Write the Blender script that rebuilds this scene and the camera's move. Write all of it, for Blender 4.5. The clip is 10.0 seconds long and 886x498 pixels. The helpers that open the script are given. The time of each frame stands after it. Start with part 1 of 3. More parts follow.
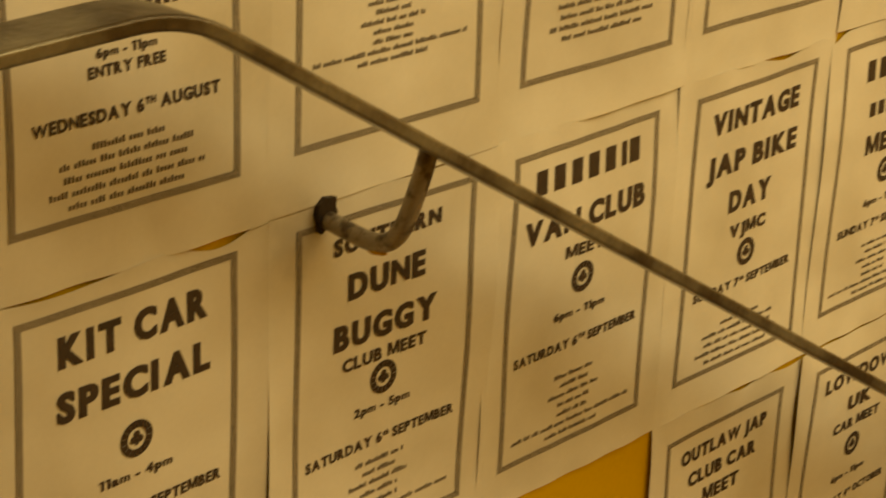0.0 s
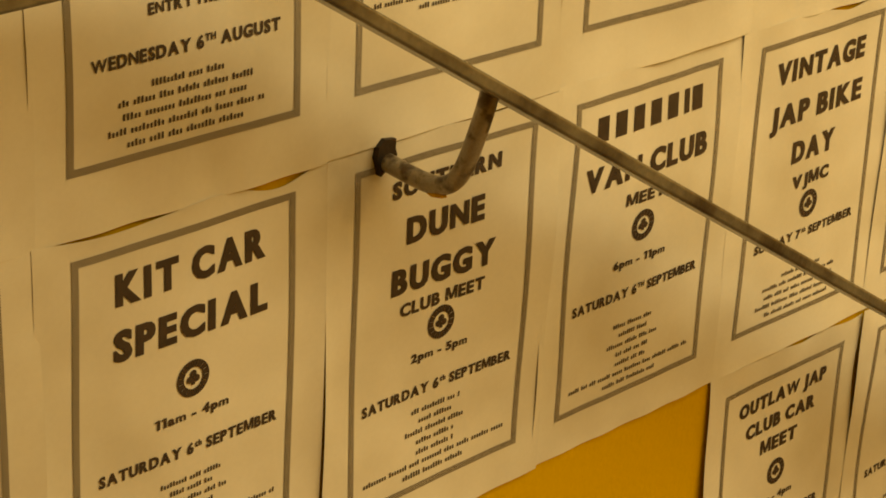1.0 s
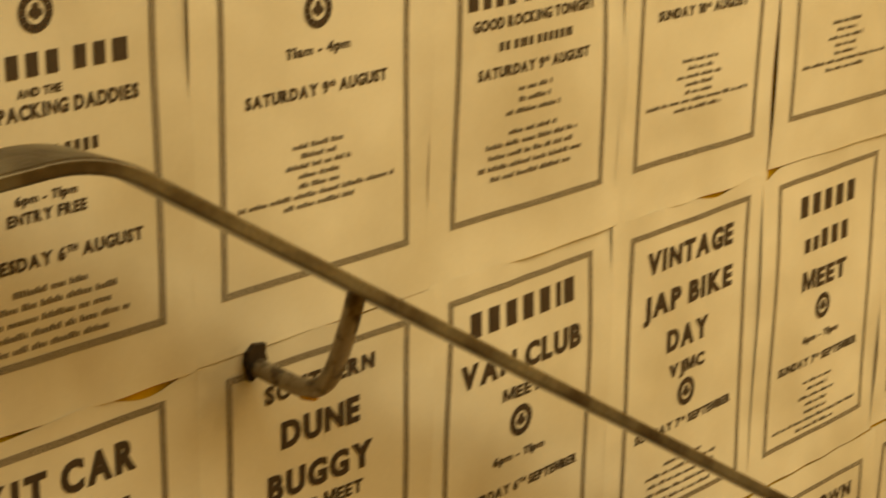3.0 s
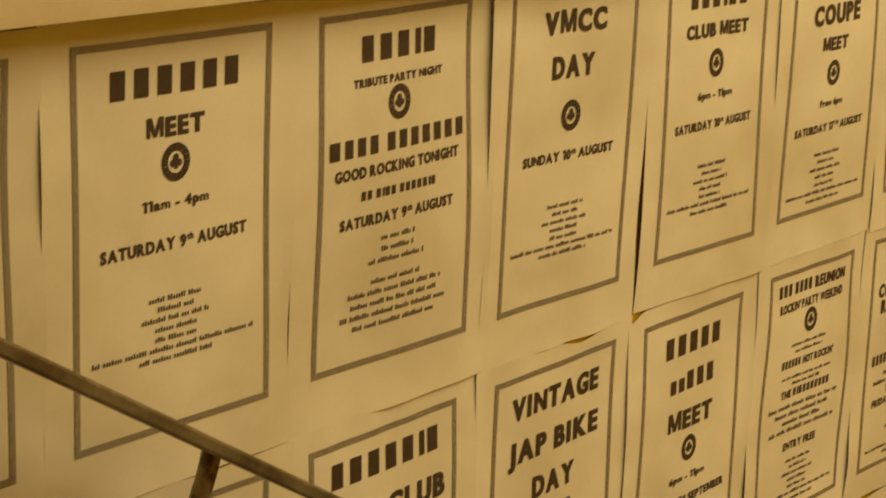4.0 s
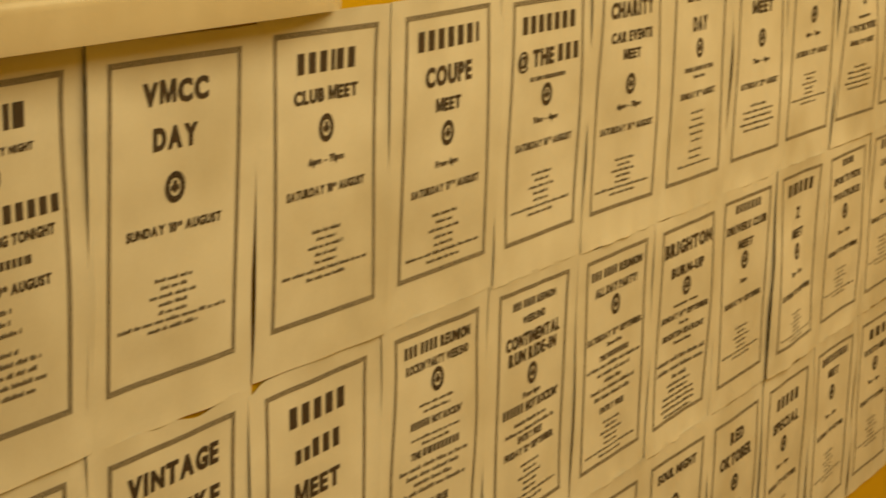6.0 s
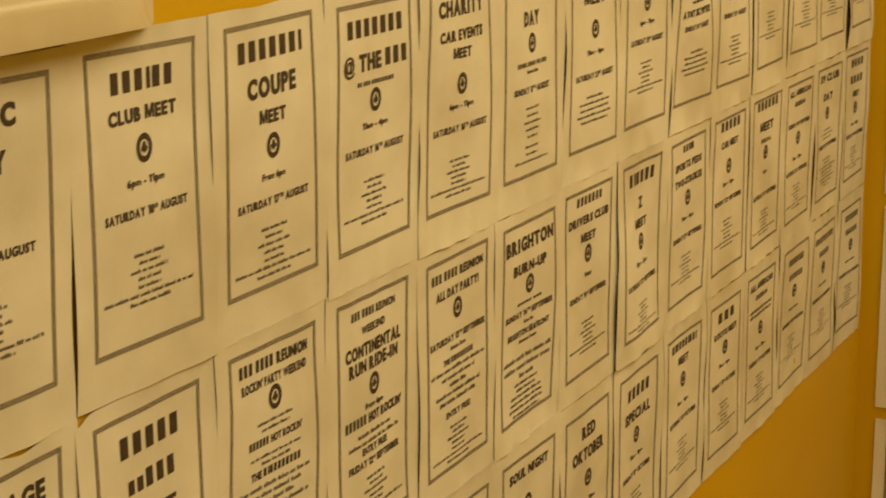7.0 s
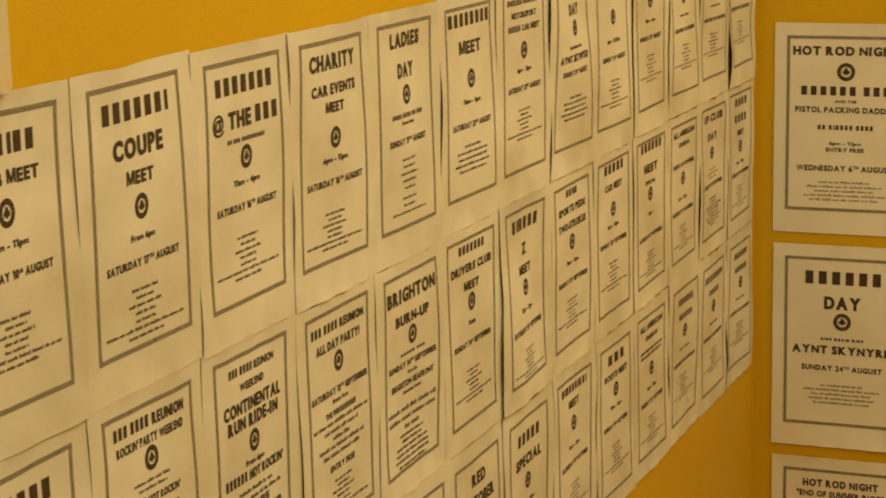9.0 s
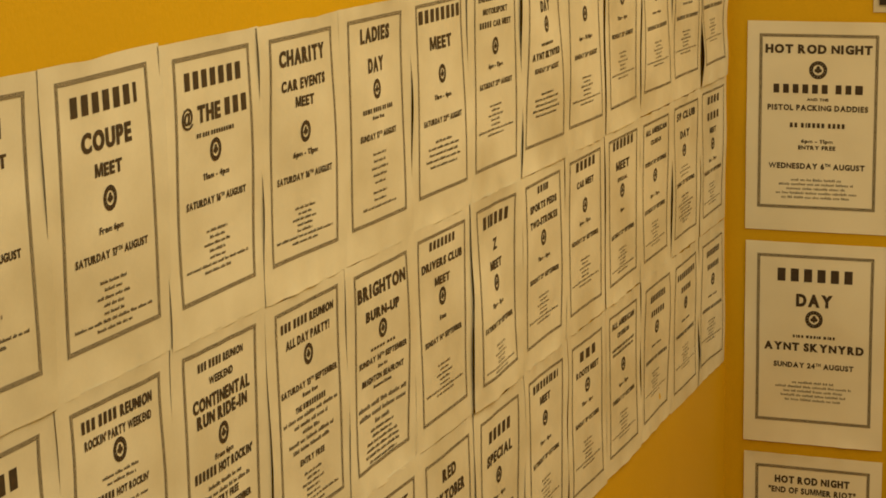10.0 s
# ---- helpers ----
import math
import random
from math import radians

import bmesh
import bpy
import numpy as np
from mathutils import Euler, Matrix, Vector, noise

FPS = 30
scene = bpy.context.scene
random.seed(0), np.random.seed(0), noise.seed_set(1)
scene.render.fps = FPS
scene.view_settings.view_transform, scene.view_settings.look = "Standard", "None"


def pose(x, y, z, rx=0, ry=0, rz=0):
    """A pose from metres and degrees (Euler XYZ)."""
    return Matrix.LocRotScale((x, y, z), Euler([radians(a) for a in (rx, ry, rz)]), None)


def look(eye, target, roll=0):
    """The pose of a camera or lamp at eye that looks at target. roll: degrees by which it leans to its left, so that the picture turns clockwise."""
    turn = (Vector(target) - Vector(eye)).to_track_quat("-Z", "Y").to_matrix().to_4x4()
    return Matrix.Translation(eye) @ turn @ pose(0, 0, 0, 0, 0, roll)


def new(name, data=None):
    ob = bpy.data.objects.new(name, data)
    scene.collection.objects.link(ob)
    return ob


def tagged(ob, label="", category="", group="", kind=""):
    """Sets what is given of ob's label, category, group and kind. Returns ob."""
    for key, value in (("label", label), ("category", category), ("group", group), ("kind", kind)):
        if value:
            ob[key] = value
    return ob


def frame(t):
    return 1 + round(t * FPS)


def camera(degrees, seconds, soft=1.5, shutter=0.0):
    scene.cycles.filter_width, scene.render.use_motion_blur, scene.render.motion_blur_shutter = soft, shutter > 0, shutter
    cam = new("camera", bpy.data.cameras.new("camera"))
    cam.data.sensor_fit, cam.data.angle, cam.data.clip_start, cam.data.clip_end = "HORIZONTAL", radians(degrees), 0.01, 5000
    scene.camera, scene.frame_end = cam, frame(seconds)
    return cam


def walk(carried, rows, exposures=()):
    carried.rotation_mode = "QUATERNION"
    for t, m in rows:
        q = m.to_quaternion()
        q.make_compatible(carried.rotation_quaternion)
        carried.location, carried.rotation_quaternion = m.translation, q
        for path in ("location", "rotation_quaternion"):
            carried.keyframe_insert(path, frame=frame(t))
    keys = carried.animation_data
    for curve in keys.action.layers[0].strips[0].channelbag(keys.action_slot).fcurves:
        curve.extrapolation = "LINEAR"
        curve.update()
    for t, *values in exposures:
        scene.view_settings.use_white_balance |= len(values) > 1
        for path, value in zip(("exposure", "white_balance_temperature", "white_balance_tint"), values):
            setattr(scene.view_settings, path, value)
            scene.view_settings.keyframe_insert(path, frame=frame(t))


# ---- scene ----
cam = camera(24.2, 10.0, soft=1.72, shutter=0.5)
PATH = [
    (0, (-0.694, -0.863, 1.796), (0.688, 0.377, 1.054), 2.3),
    (0.5, (-0.698, -0.861, 1.787), (0.644, 0.406, 1.015), 2.5),
    (1, (-0.691, -0.858, 1.781), (0.645, 0.411, 1.003), 2.4),
    (1.5, (-0.697, -0.862, 1.782), (0.646, 0.404, 1.012), 2.2),
    (2, (-0.693, -0.862, 1.785), (0.668, 0.395, 1.033), 2.0),
    (2.5, (-0.69, -0.858, 1.785), (0.711, 0.416, 1.141), 1.5),
    (3, (-0.679, -0.87, 1.777), (0.77, 0.376, 1.189), 0.9),
    (3.2, (-0.669, -0.86, 1.781), (0.811, 0.363, 1.219), 1.4),
    (4.3, (-0.653, -0.87, 1.803), (0.904, 0.295, 1.335), 1.7),
    (4.5, (-0.648, -0.869, 1.803), (0.922, 0.281, 1.344), 1.6),
    (5, (-0.634, -0.883, 1.806), (0.999, 0.188, 1.371), 2.7),
    (5.5, (-0.623, -0.888, 1.805), (1.065, 0.083, 1.349), 2.4),
    (6, (-0.611, -0.896, 1.808), (1.113, 0.027, 1.387), 1.6),
    (6.2, (-0.6, -0.893, 1.806), (1.142, -0.006, 1.381), 1.3),
    (7.3, (-0.553, -0.904, 1.829), (1.236, -0.12, 1.4), -0.5),
    (7.5, (-0.553, -0.908, 1.83), (1.242, -0.133, 1.41), -0.7),
    (8, (-0.551, -0.917, 1.834), (1.255, -0.16, 1.429), -0.9),
    (8.5, (-0.55, -0.924, 1.833), (1.265, -0.181, 1.44), -1.2),
    (9, (-0.547, -0.934, 1.832), (1.275, -0.209, 1.439), -1.4),
    (9.5, (-0.549, -0.945, 1.829), (1.282, -0.242, 1.438), -1.6),
    (10, (-0.551, -0.945, 1.826), (1.279, -0.24, 1.433), -1.2),
]
walk(cam, [(t, look(eye, target, roll)) for t, eye, target, roll in PATH],
     exposures=[(0, -0.27, 7050, 10), (1, -0.02, 7050, 10), (2.0, -0.06, 6900, 10), (2.5, 0.03, 6550, 10), (3.2, -0.22, 6600, 10), (4.5, -0.47, 6800, 10), (6.0, -0.46, 6650, 10), (7.5, -0.45, 6350, 10), (10, -0.42, 6250, 10)])

# ---- light ----
world = bpy.data.worlds.new("world")
scene.world = world
world.use_nodes = True
world.node_tree.nodes["Background"].inputs[0].default_value = (1.0, 0.62, 0.30, 1)
world.node_tree.nodes["Background"].inputs[1].default_value = 0.02


def area(name, place, target, power, size, colour):
    data = bpy.data.lights.new(name, "AREA")
    data.energy, data.color, data.shape = power, colour, "RECTANGLE"
    data.size, data.size_y = size
    ob = new(name, data)
    ob.matrix_world = look(place, target)
    return ob


area("ceiling_light", (1.62, -1.38, 2.57), (1.62, -1.38, 0), 70, (3.6, 1.45), (1.0, 0.788, 0.372))
scene.view_settings.exposure = 0.0

# ---- materials ----


def material(name, colour, rough=0.6, metal=0.0, second=None, scale=8.0, low=0.35, high=0.65, grain=0.0, grain_scale=300.0,
             bump=0.0, bump_scale=200.0, detail=5.0, spec=0.5, relief=4.0):
    """A principled surface with stains of a second colour, fine grain and relief, in metres of the object."""
    m = bpy.data.materials.new(name)
    m.use_nodes = True
    nt = m.node_tree
    bsdf = nt.nodes["Principled BSDF"]
    bsdf.inputs["Roughness"].default_value, bsdf.inputs["Metallic"].default_value = rough, metal
    bsdf.inputs["Specular IOR Level"].default_value = spec
    geo = nt.nodes.new("ShaderNodeNewGeometry")

    def noisy(s, d):
        n = nt.nodes.new("ShaderNodeTexNoise")
        n.inputs["Scale"].default_value, n.inputs["Detail"].default_value = s, d
        nt.links.new(geo.outputs["Position"], n.inputs["Vector"])
        return n

    ramp = nt.nodes.new("ShaderNodeValToRGB")
    ramp.color_ramp.elements[0].position, ramp.color_ramp.elements[1].position = low, high
    ramp.color_ramp.elements[0].color = (*colour, 1)
    ramp.color_ramp.elements[1].color = (*(second or [c * 0.92 for c in colour]), 1)
    nt.links.new(noisy(scale, detail).outputs["Fac"], ramp.inputs["Fac"])
    out = ramp.outputs["Color"]
    if grain:
        mix = nt.nodes.new("ShaderNodeMix")
        mix.data_type, mix.blend_type = "RGBA", "MULTIPLY"
        mix.inputs[0].default_value = grain
        nt.links.new(out, mix.inputs[6])
        nt.links.new(noisy(grain_scale, 3).outputs["Fac"], mix.inputs[7])
        out = mix.outputs[2]
    nt.links.new(out, bsdf.inputs["Base Color"])
    if bump:
        b = nt.nodes.new("ShaderNodeBump")
        b.inputs["Strength"].default_value, b.inputs["Distance"].default_value = 1.0, bump
        nt.links.new(noisy(bump_scale, relief).outputs["Fac"], b.inputs["Height"])
        nt.links.new(b.outputs["Normal"], bsdf.inputs["Normal"])
    return m


def hatch_material():
    """A fine printed mesh: small paper-coloured diamonds in dark ink."""
    m = material("printed_hatch", (0.035, 0.028, 0.024), 0.7)
    nt = m.node_tree
    bsdf = nt.nodes["Principled BSDF"]
    geo = nt.nodes.new("ShaderNodeNewGeometry")
    k = 2 * math.pi / 0.00175
    waves = []
    for way in ((k, k, k), (k, k, -k)):
        dot = nt.nodes.new("ShaderNodeVectorMath")
        dot.operation = "DOT_PRODUCT"
        dot.inputs[1].default_value = way
        nt.links.new(geo.outputs["Position"], dot.inputs[0])
        cosine = nt.nodes.new("ShaderNodeMath")
        cosine.operation = "COSINE"
        nt.links.new(dot.outputs["Value"], cosine.inputs[0])
        waves.append(cosine)
    both = nt.nodes.new("ShaderNodeMath")
    both.operation = "ADD"
    nt.links.new(waves[0].outputs[0], both.inputs[0])
    nt.links.new(waves[1].outputs[0], both.inputs[1])
    ramp = nt.nodes.new("ShaderNodeValToRGB")
    ramp.color_ramp.elements[0].position, ramp.color_ramp.elements[1].position = 0.05, 0.60
    ramp.color_ramp.elements[0].color, ramp.color_ramp.elements[1].color = (0.035, 0.028, 0.024, 1), (0.60, 0.55, 0.47, 1)
    nt.links.new(both.outputs[0], ramp.inputs["Fac"])
    nt.links.new(ramp.outputs["Color"], bsdf.inputs["Base Color"])
    return m


PAPER = material("office_paper", (0.80, 0.79, 0.76), 0.65, second=(0.63, 0.595, 0.515), scale=6, low=0.40, high=0.72, grain=0.07, bump=0.0060, bump_scale=13, relief=1.0, spec=0.3)
# Whiter paper, lightened to make up for the weak light on the end wall.
LIGHTENED = material("lightened_white_paper", (0.87, 0.86, 0.85), 0.6, second=(0.80, 0.78, 0.74), scale=4, low=0.40, high=0.75, grain=0.05, bump=0.0045, bump_scale=9, relief=1.0, spec=0.3)
INK = material("black_toner", (0.041, 0.028, 0.022), 0.6, second=(0.056, 0.040, 0.032), scale=120)
HATCH = hatch_material()


def soil_paper():
    """Grey finger marks on the paper round the rail's bracket, and long soft creases in every sheet."""
    nt = PAPER.node_tree
    bsdf = nt.nodes["Principled BSDF"]
    geo = nt.nodes.new("ShaderNodeNewGeometry")
    away = nt.nodes.new("ShaderNodeVectorMath")
    away.operation = "DISTANCE"
    away.inputs[1].default_value = (0.132, 0.0, 1.322)
    nt.links.new(geo.outputs["Position"], away.inputs[0])
    cloud = nt.nodes.new("ShaderNodeTexNoise")
    cloud.inputs["Scale"].default_value, cloud.inputs["Detail"].default_value = 55, 5
    nt.links.new(geo.outputs["Position"], cloud.inputs["Vector"])
    add = nt.nodes.new("ShaderNodeMath")
    add.operation = "MULTIPLY_ADD"
    add.inputs[1].default_value = 0.045
    nt.links.new(cloud.outputs["Fac"], add.inputs[0])
    nt.links.new(away.outputs["Value"], add.inputs[2])
    reach = nt.nodes.new("ShaderNodeMapRange")
    reach.interpolation_type = "SMOOTHSTEP"
    for key, value in (("From Min", 0.030), ("From Max", 0.056), ("To Min", 0.22), ("To Max", 0.0)):
        reach.inputs[key].default_value = value
    nt.links.new(add.outputs[0], reach.inputs["Value"])
    mix = nt.nodes.new("ShaderNodeMix")
    mix.data_type, mix.blend_type = "RGBA", "MIX"
    mix.inputs[7].default_value = (0.20, 0.185, 0.16, 1)
    nt.links.new(reach.outputs["Result"], mix.inputs[0])
    nt.links.new(bsdf.inputs["Base Color"].links[0].from_socket, mix.inputs[6])
    nt.links.new(mix.outputs[2], bsdf.inputs["Base Color"])
    crease = nt.nodes.new("ShaderNodeTexNoise")
    crease.noise_type = "RIDGED_MULTIFRACTAL"
    crease.inputs["Scale"].default_value, crease.inputs["Detail"].default_value = 9, 2
    nt.links.new(geo.outputs["Position"], crease.inputs["Vector"])
    fold = nt.nodes.new("ShaderNodeBump")
    fold.inputs["Strength"].default_value, fold.inputs["Distance"].default_value = 1.0, 0.0018
    nt.links.new(crease.outputs["Fac"], fold.inputs["Height"])
    nt.links.new(bsdf.inputs["Normal"].links[0].from_socket, fold.inputs["Normal"])
    nt.links.new(fold.outputs["Normal"], bsdf.inputs["Normal"])


soil_paper()
YELLOW = material("yellow_wall_paint", (0.72, 0.462, 0.0015), 0.55, second=(0.66, 0.415, 0.0015), scale=2.5, grain=0.10, spec=0.3, bump=0.0006, bump_scale=140)
GLOSS_WHITE = material("cream_gloss_paint", (0.70, 0.64, 0.51), 0.30, second=(0.63, 0.565, 0.43), scale=14, bump=0.0004, bump_scale=60)
STEEL = material("worn_painted_steel", (0.27, 0.255, 0.205), 0.29, 0.40, second=(0.085, 0.066, 0.045), scale=16, low=0.42, high=0.62, grain=0.35, grain_scale=260, bump=0.0006, bump_scale=160)
BARE = material("chipped_grey_rod", (0.41, 0.37, 0.31), 0.33, 0.25, second=(0.13, 0.10, 0.07), scale=75, low=0.50, high=0.62, grain=0.4, grain_scale=500, bump=0.0006, bump_scale=240)
DARK = material("dark_plate_and_hole", (0.018, 0.012, 0.010), 0.6, 0.2, second=(0.045, 0.03, 0.02), scale=90, bump=0.0008, bump_scale=200)
CEIL = material("white_ceiling_paint", (0.75, 0.73, 0.68), 0.8, scale=3)
FLOOR = material("brown_floor", (0.16, 0.11, 0.07), 0.5, second=(0.12, 0.08, 0.05), scale=6, grain=0.3)
BLACK = material("black_print", (0.03, 0.02, 0.02), 0.5)

# ---- building blocks ----


def mesh_of(name, verts, faces, mat, smooth=False):
    me = bpy.data.meshes.new(name)
    me.from_pydata([tuple(v) for v in verts], [], faces)
    me.materials.append(mat)
    me.update()
    if smooth:
        for p in me.polygons:
            p.use_smooth = True
    return me


def part(name, verts, faces, mat, parent, label="", smooth=False):
    ob = new(name, mesh_of(name, verts, faces, mat, smooth))
    ob.parent = parent
    return tagged(ob, label)


def slab(name, lo, hi, mat, label, kind="structure", category="", parent=None, bevel=0.0):
    bm = bmesh.new()
    bmesh.ops.create_cube(bm, size=1)
    for v in bm.verts:
        v.co = Vector([lo[k] + (v.co[k] + 0.5) * (hi[k] - lo[k]) for k in range(3)])
    if bevel:
        bmesh.ops.bevel(bm, geom=bm.edges[:], offset=bevel, segments=2, affect="EDGES")
    me = bpy.data.meshes.new(name)
    bm.to_mesh(me)
    bm.free()
    me.materials.append(mat)
    ob = new(name, me)
    ob.parent = parent
    return tagged(ob, label, category, "", kind)


def sweep(points, ring, up=Vector((0, 0, 1))):
    """Verts and faces of a closed ring (u sideways, w upward) carried along a line of points."""
    verts, faces, n = [], [], len(ring)
    for i, p in enumerate(points):
        a, b = points[max(i - 1, 0)], points[min(i + 1, len(points) - 1)]
        ahead = (Vector(b) - Vector(a)).normalized()
        side = ahead.cross(up).normalized()
        top = side.cross(ahead)
        verts += [Vector(p) + side * u + top * w for u, w in ring]
    for i in range(len(points) - 1):
        for j in range(n):
            k = (j + 1) % n
            faces.append((i * n + j, i * n + k, (i + 1) * n + k, (i + 1) * n + j))
    faces += [tuple(range(n))[::-1], tuple((len(points) - 1) * n + j for j in range(n))]
    return verts, faces


# ---- the room ----
XE, YB, XW, H = 3.515, -2.3, -2.2, 2.6
slab("floor", (XW, YB, -0.1), (XE, 0.0035, 0), FLOOR, "plain brown floor of the stair landing")
slab("ceiling", (XW, YB, H), (XE, 0.0035, H + 0.1), CEIL, "plain white painted ceiling")
slab("wall_north", (XW - 0.1, 0.0035, -0.1), (XE + 0.1, 0.12, H + 0.1), YELLOW, "yellow painted wall covered in rows of notices")
slab("wall_east", (XE, YB, -0.1), (XE + 0.1, 0.0035, H + 0.1), YELLOW, "yellow painted end wall with a column of notices")
slab("wall_south", (XW - 0.1, YB - 0.12, -0.1), (XE + 0.1, YB, H + 0.1), YELLOW, "plain yellow painted wall")
slab("wall_west", (XW - 0.1, YB, -0.1), (XW, 0.0035, H + 0.1), YELLOW, "plain yellow painted wall")

# ---- glyphs of the built-in font, made bold ----
LETTERS = "ABCDEFGHIJKLMNOPQRSTUVWXYZabcdefghijklmnopqrstuvwxyz0123456789-.'!@&/\""


def glyphs():
    made, widths = {}, {}

    def drawn(text):
        cu = bpy.data.curves.new("glyph", "FONT")
        cu.body, cu.size, cu.resolution_u, cu.offset = text, 1.0, 3, 0.014 if text in "MWNm@&" else 0.046
        ob = new("glyph", cu)
        bpy.context.view_layer.update()
        me = bpy.data.meshes.new_from_object(ob.evaluated_get(bpy.context.evaluated_depsgraph_get()))
        v = np.array([tuple(x.co)[:2] for x in me.vertices])
        f = [tuple(p.vertices) for p in me.polygons]
        bpy.data.objects.remove(ob)
        bpy.data.curves.remove(cu)
        bpy.data.meshes.remove(me)
        return v, f

    cap = np.ptp(drawn("H")[0][:, 1])
    for c in LETTERS:
        v, f = drawn(c)
        v = (v - (v[:, 0].min(), 0)) / cap
        if c == "1":
            right, n = v[:, 0].max(), len(v)
            v = np.vstack([v, [(right - 0.46, 0.66), (right - 0.20, 0.80), (right - 0.20, 1.0), (right - 0.46, 0.84)]])
            v, f = v - (v[:, 0].min(), 0), f + [(n, n + 1, n + 2, n + 3)]
        if c == "M":
            v, f = np.zeros((0, 2)), []
            for i, quad in enumerate((((0, 0), (0.17, 0), (0.17, 1), (0, 1)), ((0.83, 0), (1.0, 0), (1.0, 1), (0.83, 1)), ((0.04, 1), (0.25, 1), (0.58, 0.02), (0.42, 0.02)), ((0.75, 1), (0.96, 1), (0.58, 0.02), (0.42, 0.02)))):
                v, f = np.vstack([v, quad]), f + [(4 * i, 4 * i + 1, 4 * i + 2, 4 * i + 3)]
        for bold in (False, True):
            if c in "MWm@&":
                spread = (-0.020, 0.020) if bold else (-0.010, 0.010)
            elif c == "N":
                spread = (-0.050, -0.017, 0.017, 0.050) if bold else (-0.020, 0.020)
            else:
                spread = (-0.022, 0.022) if bold and (c.isupper() or c in "0123456789") else (0.0,)
            many, faces = [], []
            for k, dx in enumerate(spread):
                faces += [tuple(i + len(many) for i in p) for p in f]
                many += [(x + dx - spread[0], y, k * 0.00003) for x, y in v]
            made[c, bold] = (np.array(many), faces)
            widths[c, bold] = np.ptp(made[c, bold][0][:, 0]) + (0.20 if c in "Il" else 0.12)
    return made, widths


GLYPH, ADVANCE = glyphs()
BAR = {"n": (1.0, 0.60, 1.0), "w": (1.18, 0.76, 1.0), "i": (0.50, 0.30, 1.0), "o": (0.80, 0.52, 0.75)}


def text_shape(text, height, width=0.0, bold=True):
    """Each letter of one centred line: verts (u, v up from the middle, layer) and faces. Between braces each letter is a plain bar, coded by its width; ^ sets a raised small run up to the next ^."""
    x, found, barred, raised = 0.0, [], False, False
    for c in text:
        if c in "{}":
            barred = c == "{"
            continue
        if c == "^":
            raised = not raised
            continue
        s, lift = (0.55, 0.45) if raised else (1.0, 0.0)
        if c == " ":
            x += 0.42
            continue
        if barred:
            step, w, tall = BAR[c]
            found.append((np.array([(x, 0, 0), (x + w, 0, 0), (x + w, tall, 0), (x, tall, 0)]), [(0, 1, 2, 3)]))
            x += step
            continue
        v, f = GLYPH[c, bold]
        found.append((v * (s, s, 1) + (x, lift, 0), f))
        x += ADVANCE[c, bold] * s
    low, high = min(v[:, 0].min() for v, f in found), max(v[:, 0].max() for v, f in found)
    sx = width / (high - low) if width else height
    return [((v - ((low + high) / 2, 0.5, 0)) * (sx, height, 1), f) for v, f in found]


# ---- notices ----


